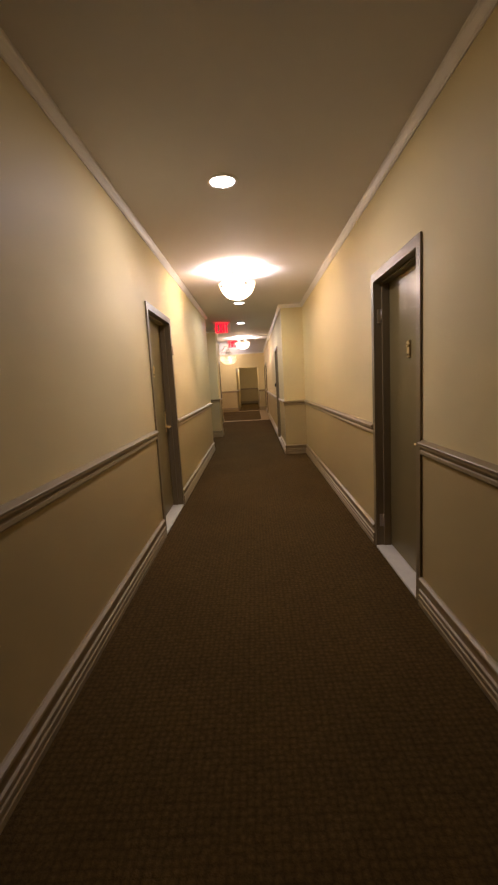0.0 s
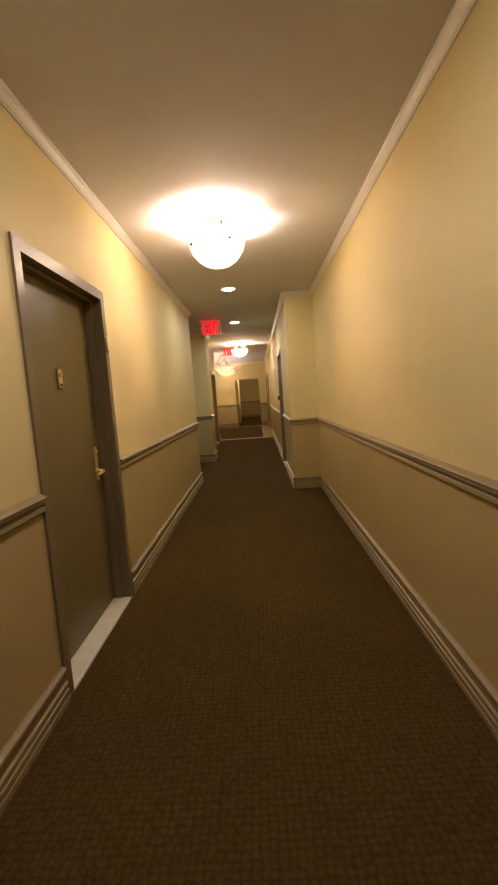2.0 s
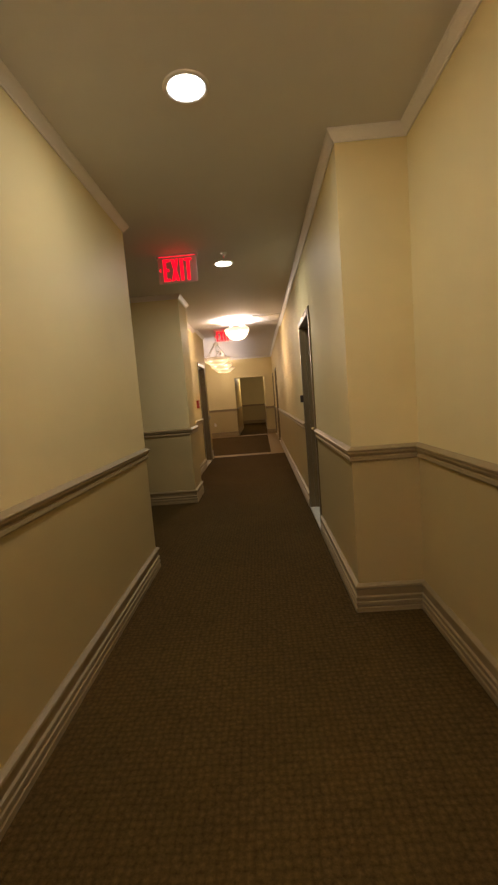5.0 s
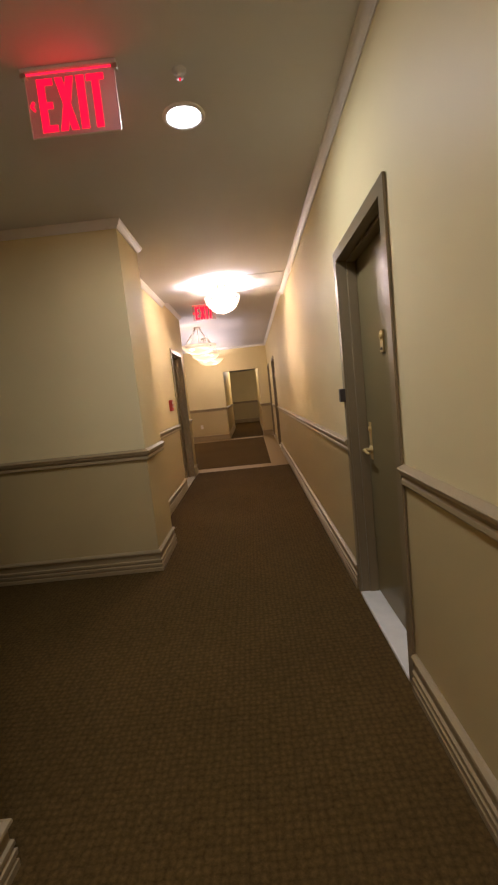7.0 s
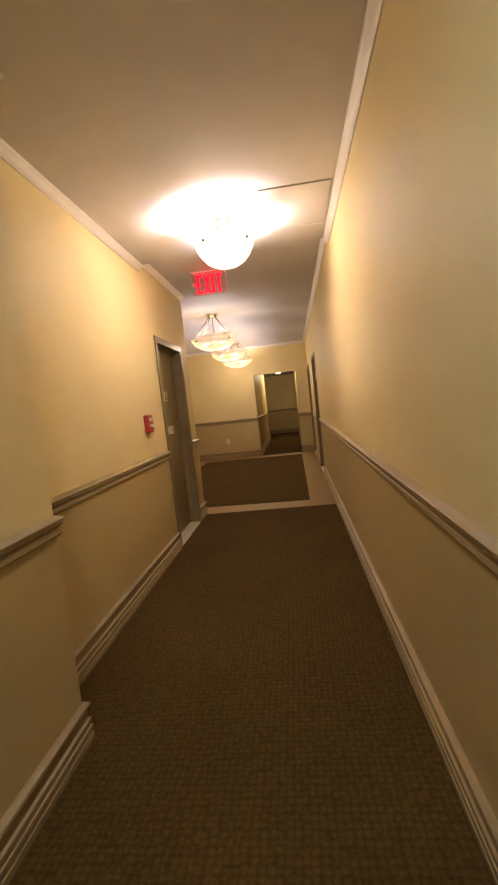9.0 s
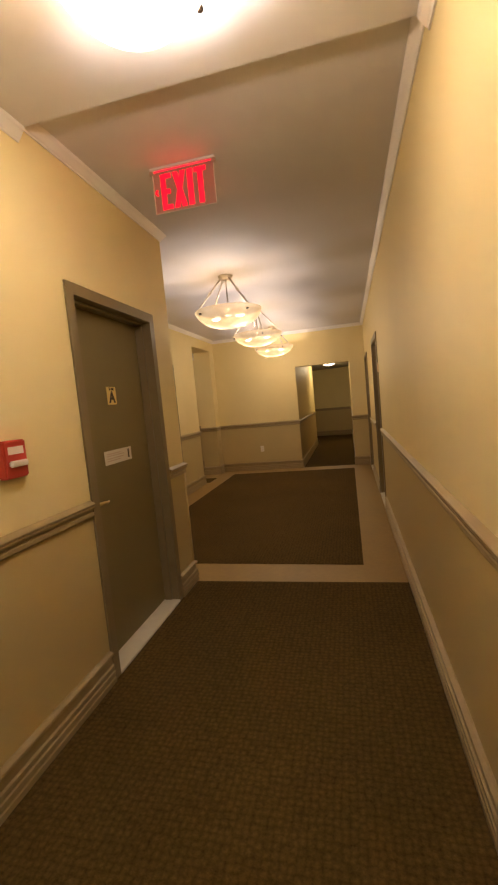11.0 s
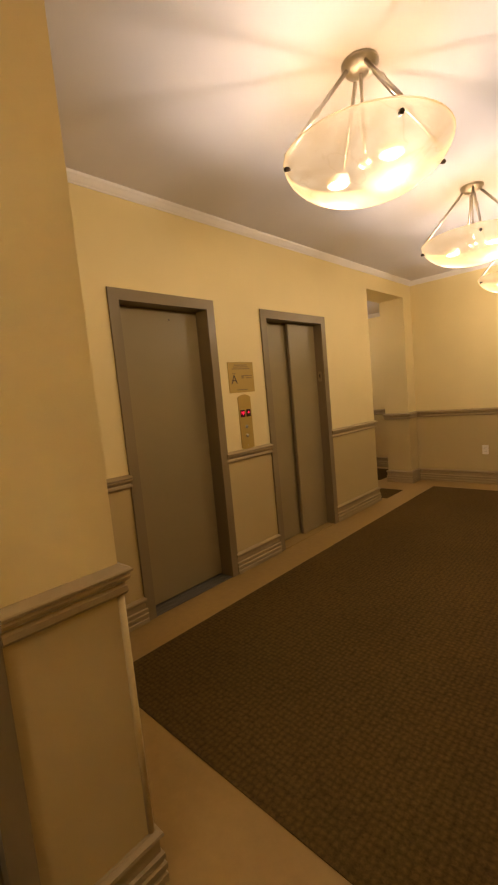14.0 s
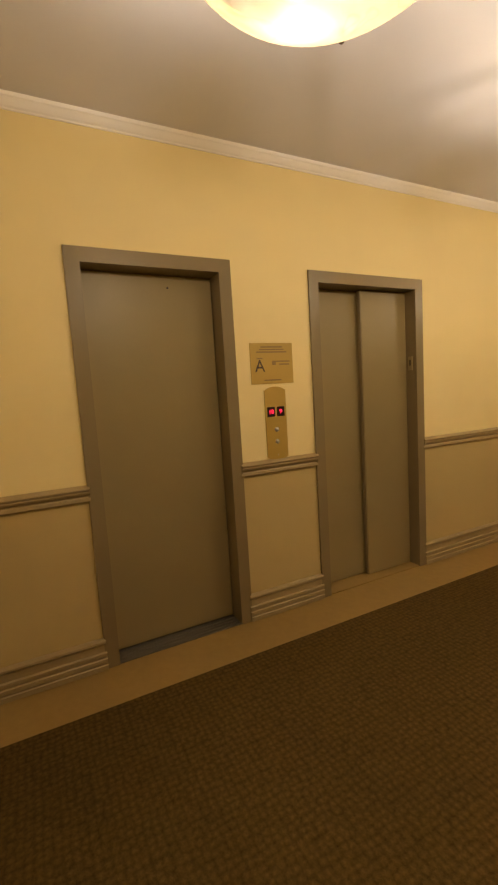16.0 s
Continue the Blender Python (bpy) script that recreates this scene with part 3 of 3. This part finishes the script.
def doorpost_case(x, y, z, side, lean):
    ob = holder("doorpost_case", on_wall(x, y, z, side) @ pose(0, 0, 0, 0, lean, 0), "small slanted brass case on a door frame", "doorpost case")
    bm = box(bm_new(), -0.011, 0.0, -0.055, 0.011, 0.014, 0.055, 0.004, segments=2)
    part("case", bm, PALE_GOLD, ob)
    for z in (-0.048, 0.048):
        bm = lathe(bm_new(), [(0, 0.014), (0.004, 0.014), (0.003, 0.0165), (0, 0.017)], 8, (0, z), axis="y")
        part("nail", bm, NICKEL, ob)


doorpost_case(XL + 0.014, 4.535, 1.76, 1, 22)
doorpost_case(XRB - 0.001, 17.02, 1.69, -1, 0)

pull = holder("fire_alarm_pull", on_wall(XC, 13.26, 1.28, 1), "red fire alarm pull station on the cream wall", "fire alarm")
part("body", box(bm_new(), -0.060, 0.0, -0.075, 0.060, 0.042, 0.075, 0.006, segments=2), RED, pull)
bm = box(bm_new(), -0.045, 0.042, -0.030, 0.045, 0.060, -0.005, 0.005, segments=2)
part("pull_bar", bm, PAPER, pull, "white pull bar")
part("panel", box(bm_new(), -0.040, 0.042, 0.020, 0.040, 0.0435, 0.050), PAPER, pull, "pale label strip")

plate = holder("power_outlet", pose(-1.243, Y_FAR, 0.45, 0, 0, 180), "cream wall outlet plate above the baseboard", "outlet")
part("plate", box(bm_new(), -0.037, 0.0, -0.06, 0.037, 0.006, 0.06, 0.003), PLASTIC, plate)
for z in (-0.022, 0.022):
    bm = box(bm_new(), -0.017, 0.006, z - 0.014, 0.017, 0.0085, z + 0.014, 0.004)
    s = part("socket", bm, PLASTIC, plate)
    for x in (-0.007, 0.007):
        part("slot", box(bm_new(), x - 0.0012, 0.0085, z - 0.005, x + 0.0012, 0.0092, z + 0.006), INK, s)

# ---- lifts ----
LW = 0.072
y, w, h = LIFTS["e1"]
lift = holder("elevator_door", on_wall(XE, y, 0, 1), "closed brown elevator door, one plain leaf", "elevator door", "elevators")
frame_parts(lift, w, h, CASING, LW, 0.16, stop=False)
bm = box(bm_new(), -w / 2 + 0.004, -0.150, 0.012, w / 2 - 0.004, -0.110, h - 0.004, 0.003)
part("door_leaf", bm, LIFT, lift)
bm = lathe(bm_new(), [(0.006, -0.110), (0.006, -0.108), (0, -0.108)], 10, (-0.10, h - 0.07), axis="y")
part("release_hole", bm, DARK, lift)
bm = box(bm_new(), -w / 2 + 0.001, -0.16, -0.01, w / 2 - 0.001, 0.004, 0.004, 0.001)
for k in range(3):
    box(bm, -w / 2 + 0.01, -0.095 + 0.03 * k, 0.004, w / 2 - 0.01, -0.080 + 0.03 * k, 0.008, 0.001)
part("sill", bm, STEEL, lift, "grooved worn metal sill")

y, w, h = LIFTS["e2"]
lift = holder("elevator_door", on_wall(XE, y, 0, 1), "closed brown elevator door of two sliding leaves", "elevator door", "elevators")
frame_parts(lift, w, h, CASING, LW, 0.17, stop=False)
seam = -(17.825 - y)
bm = box(bm_new(), seam - 0.005, -0.165, 0.010, w / 2 - 0.003, -0.125, h - 0.004, 0.003)
part("door_leaf", bm, LIFT, lift)
bm = box(bm_new(), -w / 2 + 0.003, -0.118, 0.010, seam + 0.012, -0.078, h - 0.004, 0.003)
part("door_leaf", bm, LIFT, lift)
# shade beside the nearer leaf, put in as a darker strip
bm = box(bm_new(), seam + 0.012, -0.110, 0.010, seam + 0.020, -0.080, h - 0.004, 0.001)
part("seam_shade", bm, CASING, lift, "darker strip standing for the shade at the leaf seam")
bm = lathe(bm_new(), [(0.006, -0.125), (0.006, -0.122), (0, -0.122)], 10, (w / 2 - 0.08, h - 0.10), axis="y")
part("release_hole", bm, DARK, lift)
bm = box(bm_new(), -w / 2 + 0.001, -0.17, -0.01, w / 2 - 0.001, 0.004, 0.004, 0.001)
part("sill", bm, BORDER, lift, "scuffed tan stone sill")
bm = box(bm_new(), -w / 2 - 0.0005 + 0.001, -0.060, 1.50, -w / 2 + 0.006, -0.020, 1.60, 0.001)
plate = part("jamb_plate", bm, TRIM, lift, "small pale floor plate")
bm = box(bm_new(), -w / 2 + 0.006, -0.046, 1.535, -w / 2 + 0.0068, -0.034, 1.575)
part("mark", bm, INK, plate, "worn dark mark")

# plaque and call station between the lifts
sign = holder("lift_plaque", on_wall(XE, 17.028, 1.575, 1), "square satin brass plaque with letter A and faint text", "plaque")
part("plate", box(bm_new(), -0.148, 0.0, -0.122, 0.148, 0.004, 0.122, 0.001), PLAQUE, sign)
lettering("letter", "A", 0.072, 0.001, pose(0.085, 0.0045, -0.018) @ FACE, INK, sign, "dark engraved letter A")
for z, x, l in ((0.098, 0.0, 0.15), (0.083, 0.0, 0.17), (0.068, 0.0, 0.21), (0.012, -0.075, 0.10), (-0.006, -0.085, 0.07), (-0.100, 0.0, 0.12), (0.030, 0.085, 0.04)):
    part("line", box(bm_new(), x - l / 2, 0.004, z - 0.004, x + l / 2, 0.0048, z + 0.004), FADED, sign)
part("line", box(bm_new(), -0.025, 0.004, -0.010, 0.000, 0.0049, 0.016), FADED, sign)


def rounded_plate(bm, w, z0, z1, y0, y1, rise=0.022):
    """An upright plate with straight sides and curved top and bottom."""
    pts = []
    for k in range(13):
        u = -1 + 2 * k / 12
        pts.append((u * w / 2, z1 - rise * u * u))
    for k in range(13):
        u = 1 - 2 * k / 12
        pts.append((u * w / 2, z0 + rise * u * u))
    front = [bm.verts.new((x, y1, z)) for x, z in pts]
    back = [bm.verts.new((x, y0, z)) for x, z in pts]
    bm.faces.new(front), bm.faces.new(back[::-1])
    for k in range(len(pts)):
        n = (k + 1) % len(pts)
        bm.faces.new([front[k], front[n], back[n], back[k]])
    return bm


call = holder("lift_call_panel", on_wall(XE, 17.035, 0, 1), "tall brass elevator call panel with red floor displays", "call panel")
part("plate", rounded_plate(bm_new(), 0.148, 0.980, 1.435, 0.0, 0.006), PLAQUE, call)
for x, word in ((0.034, "10"), (-0.034, "9")):
    s = part("display", box(bm_new(), x - 0.027, 0.006, 1.252, x + 0.027, 0.008, 1.312, 0.001), GLASSY, call, "dark display window")
    lettering("digits", word, 0.026, 0.0008, pose(x, 0.0085, 1.282) @ FACE, RED_DIGIT, s, "glowing red digits")
for z in (1.172, 1.098):
    bm = lathe(bm_new(), [(0.015, 0.006), (0.015, 0.010), (0.0125, 0.0115), (0.010, 0.010), (0.009, 0.013), (0, 0.014)], 20, (0, z), axis="y")
    part("call_button", bm, CHROME, call, "round bright metal call button")
bm = lathe(bm_new(), [(0.004, 0.006), (0.004, 0.0075), (0, 0.008)], 10, (0, 1.015), axis="y")
part("key_switch", bm, NICKEL, call)


# ---- lamps ----
def bowl_profile(r, depth, n=14, power=2.2):
    return [(r * math.sin(math.pi / 2 * k / n), -depth * max(0.0, 1 - math.sin(math.pi / 2 * k / n) ** power) ** (1 / 1.7)) for k in range(n + 1)]


def bowl_lamp(name, x, y, ceil, rim, r, depth, mat, label, bulbs, watts, colour, canopy=0.065, turn=0.0, group="", socket=0.045, rods=3, stem=False):
    """An alabaster bowl hung by rods from a round canopy, with its bulbs inside. socket: radius of the cup added over
    each bulb to shade the ceiling.
    """
    lamp = holder(name, pose(x, y, rim, 0, 0, turn), label, "ceiling lamp", group)
    top = ceil - rim
    bm = bm_new()
    lathe(bm, bowl_profile(r, depth), 48)
    part("bowl", bm, mat, lamp, "veined alabaster bowl")
    bm = bm_new()
    lathe(bm, [(r - 0.007, -0.002), (r - 0.006, 0.003), (r, 0.003), (r + 0.001, 0.0), (r, -0.004), (r - 0.007, -0.002)], 48)
    part("rim", bm, mat, lamp)
    bm = bm_new()
    lathe(bm, [(0, top), (canopy, top), (canopy, top - 0.012), (canopy * 0.86, top - 0.018), (canopy * 0.8, top - 0.034), (canopy * 0.35, top - 0.042), (0, top - 0.043)], 28)
    part("canopy", bm, NICKEL, lamp, "brushed nickel canopy")
    for k in range(rods):
        a = 2 * math.pi * k / rods
        c, s = math.cos(a), math.sin(a)
        hi, lo = (canopy * 0.75, top - 0.030), (r * 0.985, 0.006)
        bm = bm_new()
        mid = [hi[0] + (lo[0] - hi[0]) * u for u in (0.42, 0.5, 0.58)]
        hgt = [hi[1] + (lo[1] - hi[1]) * u for u in (0.42, 0.5, 0.58)]
        tube(bm, [(c * hi[0], s * hi[0], hi[1]), (c * mid[0], s * mid[0], hgt[0]), (c * mid[1], s * mid[1], hgt[1]), (c * mid[2], s * mid[2], hgt[2]), (c * lo[0], s * lo[0], lo[1])], [0.009, 0.009, 0.014, 0.009, 0.009], 8)
        part("rod", bm, NICKEL, lamp)
        bm = bm_new()
        e = r * 0.985
        tube(bm, [(c * (e - 0.03), s * (e - 0.03), -0.045), (c * (e + 0.004), s * (e + 0.004), -0.047), (c * (e + 0.012), s * (e + 0.012), -0.048)], [0.006, 0.011, 0.007], 8)
        part("knob", bm, DARK, lamp, "dark metal finial knob")
    if stem:
        bm = tube(bm_new(), [(0, 0, top - 0.04), (0, 0, -0.035)], 0.007, 8)
        lathe(bm, [(0, -0.02), (0.03, -0.022), (0.034, -0.03), (0.03, -0.045), (0.012, -0.06), (0, -0.062)], 20)
        part("stem", bm, NICKEL, lamp, "slim nickel stem with a hub")
    for k, (bx, by, bz) in enumerate(bulbs):
        p = Vector((x + bx, y + by, rim + bz))
        bulb("lamp_bulb", p.x, p.y, p.z, watts, colour, 0.034)
        q = pose(0, 0, 0, 0, 0, -turn) @ Vector((bx, by, bz))
        # added cup over the bulb: blocks its upward light, softening the ceiling hot spot
        bm = bm_new()
        lathe(bm, [(0, q.z + 0.045), (socket * 0.8, q.z + 0.045), (socket, q.z + 0.052), (socket, q.z + 0.078), (socket * 0.6, q.z + 0.088), (0, q.z + 0.088)], 20, (q.x, q.y))
        part("bulb_shade_cup", bm, PLASTIC, lamp, "pale cup added over the bulb to shade the ceiling")
    return lamp


PENDANT = "stone bowl pendant lamps in the lobby"
for x, y, turn in ((-0.602, 16.345, -42), (-0.645, 18.08, -68), (-0.69, 19.75, -55)):
    bowl_lamp("pendant_lamp", x, y, CEIL_LOBBY, 2.41, 0.355, 0.178, ALABASTER, "lit alabaster bowl pendant on four nickel rods", [(-0.15, 0.02, -0.115), (0.13, -0.03, -0.115)], BULB_LOBBY, LOBBY, canopy=0.078, turn=turn, group=PENDANT, socket=0.05, rods=4, stem=True)
FLUSH = "stone bowl lamps along the corridor"
for x, y, c, turn in ((0.25, 5.10, CEIL, 30), (0.12, 12.90, CEIL, 55)):
    bowl_lamp("ceiling_lamp", x, y, c, 2.555, 0.218, 0.195, ALABASTER_NEAR, "bright alabaster bowl lamp close under the ceiling", [(-0.06, 0.03, -0.10), (0.07, -0.03, -0.10)], BULB_CORRIDOR, WARM, canopy=0.06, turn=turn, group=FLUSH, socket=0.034, rods=4)
bowl_lamp("ceiling_lamp", -3.35, 20.1, CEIL_SIDE, 2.44, 0.20, 0.16, ALABASTER_NEAR, "bright alabaster bowl lamp in the side passage", [(0, 0, -0.06)], 13.0, WARM, canopy=0.06)


def dome_lamp(x, y, c, r, watts, colour):
    lamp = holder("dome_lamp", pose(x, y, c), "white glass dome lamp on the far ceiling", "ceiling lamp")
    part("base", lathe(bm_new(), [(0, 0), (r * 1.05, 0), (r * 1.05, -0.02), (r * 0.98, -0.028), (0, -0.028)], 32), NICKEL, lamp)
    part("dome", lathe(bm_new(), [(r, -0.026), (r * 0.95, -0.055), (r * 0.75, -0.085), (r * 0.4, -0.105), (0, -0.112)], 32), LENS_DOME, lamp, "glowing white glass dome")
    bulb("dome_bulb", x, y, c - 0.135, watts, colour, 0.02)


dome_lamp(0.11, 24.35, CEIL_FAR, 0.178, 7.0, (1.0, 0.82, 0.46))


def downlight(x, y, c, lens, watts, colour):
    lamp = holder("downlight", pose(x, y, c), "round recessed downlight with a white ring", "downlight", "recessed downlights")
    part("ring", lathe(bm_new(), [(0.080, 0.004), (0.102, 0.002), (0.104, -0.004), (0.098, -0.009), (0.084, -0.010), (0.080, -0.004), (0.080, 0.004)], 36), CROWN, lamp)
    part("lens", lathe(bm_new(), [(0, -0.007), (0.05, -0.0065), (0.082, -0.004)], 36), lens, lamp, "glowing round lens")
    disc_lamp("downlight_bulb", x, y, c - 0.014, watts, colour, 0.15)


downlight(0.248, 2.785, CEIL, LENS_WARM, BULB_DOWN * 0.22, WARM)
downlight(0.213, 7.19, CEIL, LENS_COOL, BULB_DOWN * 0.14, COOL)
downlight(0.165, 9.66, CEIL, LENS_COOL, BULB_DOWN * 0.28, COOL)


def sign_letter(bm, kind, centre, mid, wide, tall, bar=0.030, y0=0.0034, y1=0.0052):
    """One block letter in the local x-z plane, facing local +y, so that it reads from +x to -x."""
    lo, hi, a, b = mid - tall / 2, mid + tall / 2, centre + wide / 2, centre - wide / 2
    if kind == "E":
        box(bm, a - bar, y0, lo, a, y1, hi)
        for z, l in ((lo, wide), (mid - bar * 0.42, wide * 0.86), (hi - bar * 0.84, wide)):
            box(bm, a - l, y0, z, a - bar, y1, z + bar * 0.84)
    elif kind == "X":
        for s in (-1, 1):
            pts = [(centre + s * (wide / 2 - bar), lo), (centre + s * wide / 2, lo), (centre - s * (wide / 2 - bar), hi), (centre - s * wide / 2, hi)]
            near = [bm.verts.new((x, y1 + 0.0001 * s, z)) for x, z in pts]
            far = [bm.verts.new((x, y0, z)) for x, z in pts]
            bm.faces.new(near), bm.faces.new(far[::-1])
            for k in range(4):
                bm.faces.new([near[k], far[k], far[(k + 1) % 4], near[(k + 1) % 4]])
    elif kind == "I":
        box(bm, b, y0, lo, a, y1, hi)
    else:
        box(bm, centre - bar / 2, y0, lo, centre + bar / 2, y1, hi - bar * 0.84)
        box(bm, b, y0, hi - bar * 0.84, a, y1, hi)
    return bm


def exit_sign(x, y, c, drop):
    """An edge-lit panel hung from a slim metal bar on the ceiling; red letters."""
    ob = holder("exit_sign", pose(x, y, c, 0, 0, 180), "hanging clear exit sign with glowing red letters", "exit sign", "exit signs")
    bm = box(bm_new(), -0.192, -0.016, -0.014, 0.192, 0.016, 0.0, 0.003)
    part("mount", bm, WHITE, ob, "slim painted ceiling bar")
    for sx in (-1, 1):
        part("clip", box(bm_new(), sx * 0.183 - 0.012, -0.012, -0.034, sx * 0.183 + 0.012, 0.012, -0.014, 0.002), NICKEL, ob, "small metal clip")
    bm = box(bm_new(), -0.180, -0.003, -drop, 0.180, 0.003, -0.014, 0.0008)
    part("panel", bm, ACRYLIC, ob, "clear acrylic panel")
    tall, mid = drop * 0.78, -0.012 - drop / 2
    for kind, centre, wide in (("E", 0.103, 0.064), ("X", 0.024, 0.076), ("I", -0.040, 0.032), ("T", -0.100, 0.070)):
        part("letter", sign_letter(bm_new(), kind, centre, mid, wide, tall), RED_LIGHT, ob, "glowing red letter " + kind)
    bm = box(bm_new(), -0.172, -0.002, -0.020, 0.172, 0.002, -0.0145)
    part("light_strip", bm, RED_SOFT, ob, "red light strip")
    bm = bm_new()
    for s in (-1, 1):
        tube(bm, [(0.168, 0.0045, -0.010 - drop / 2), (0.155, 0.0045, -0.010 - drop / 2 + s * 0.015)], 0.0055, 6)
    part("arrow", bm, RED_LIGHT, ob, "small red arrow")
    for sx in (-1, 1):
        part("edge", box(bm_new(), sx * 0.1805 - 0.001, -0.003, -drop, sx * 0.1805 + 0.001, 0.003, -0.014), CROWN, ob, "pale panel edge")
    part("edge", box(bm_new(), -0.179, -0.003, -drop - 0.002, 0.179, 0.003, -drop - 0.0002), CROWN, ob, "pale panel edge")


exit_sign(-0.24, 9.28, CEIL, 0.255)
exit_sign(-0.238, 14.22, CEIL_LOBBY, 0.245)

# sprinkler head; the red reflection on its tip is put in as a glow
alarm = holder("sprinkler_head", pose(0.19, 9.37, CEIL), "small white ceiling sprinkler head with a glowing red glint", "smoke detector")
part("body", lathe(bm_new(), [(0, 0), (0.030, 0), (0.028, -0.006), (0.012, -0.010), (0.008, -0.026), (0.016, -0.030), (0, -0.031)], 24), WHITE, alarm)
part("light", lathe(bm_new(), [(0.004, -0.030), (0.003, -0.040), (0, -0.041)], 10), RED_LIGHT, alarm, "tiny glowing tip standing for a red reflection")

hatch = holder("access_panel", pose(0.64, 12.90, CEIL), "white painted access panel in the ceiling", "access panel")
part("panel", box(bm_new(), -0.225, -0.32, -0.004, 0.222, 0.32, 0.0, 0.001), WHITE, hatch)
for k, (x0, y0, x1, y1) in enumerate(((-0.237, -0.334, 0.234, -0.323), (-0.237, 0.323, 0.234, 0.334), (-0.237, -0.323, -0.228, 0.323), (0.225, -0.323, 0.234, 0.323))):
    part("frame_bar", box(bm_new(), x0, y0, -0.007, x1, y1, 0.0, 0.001), WHITE, hatch)
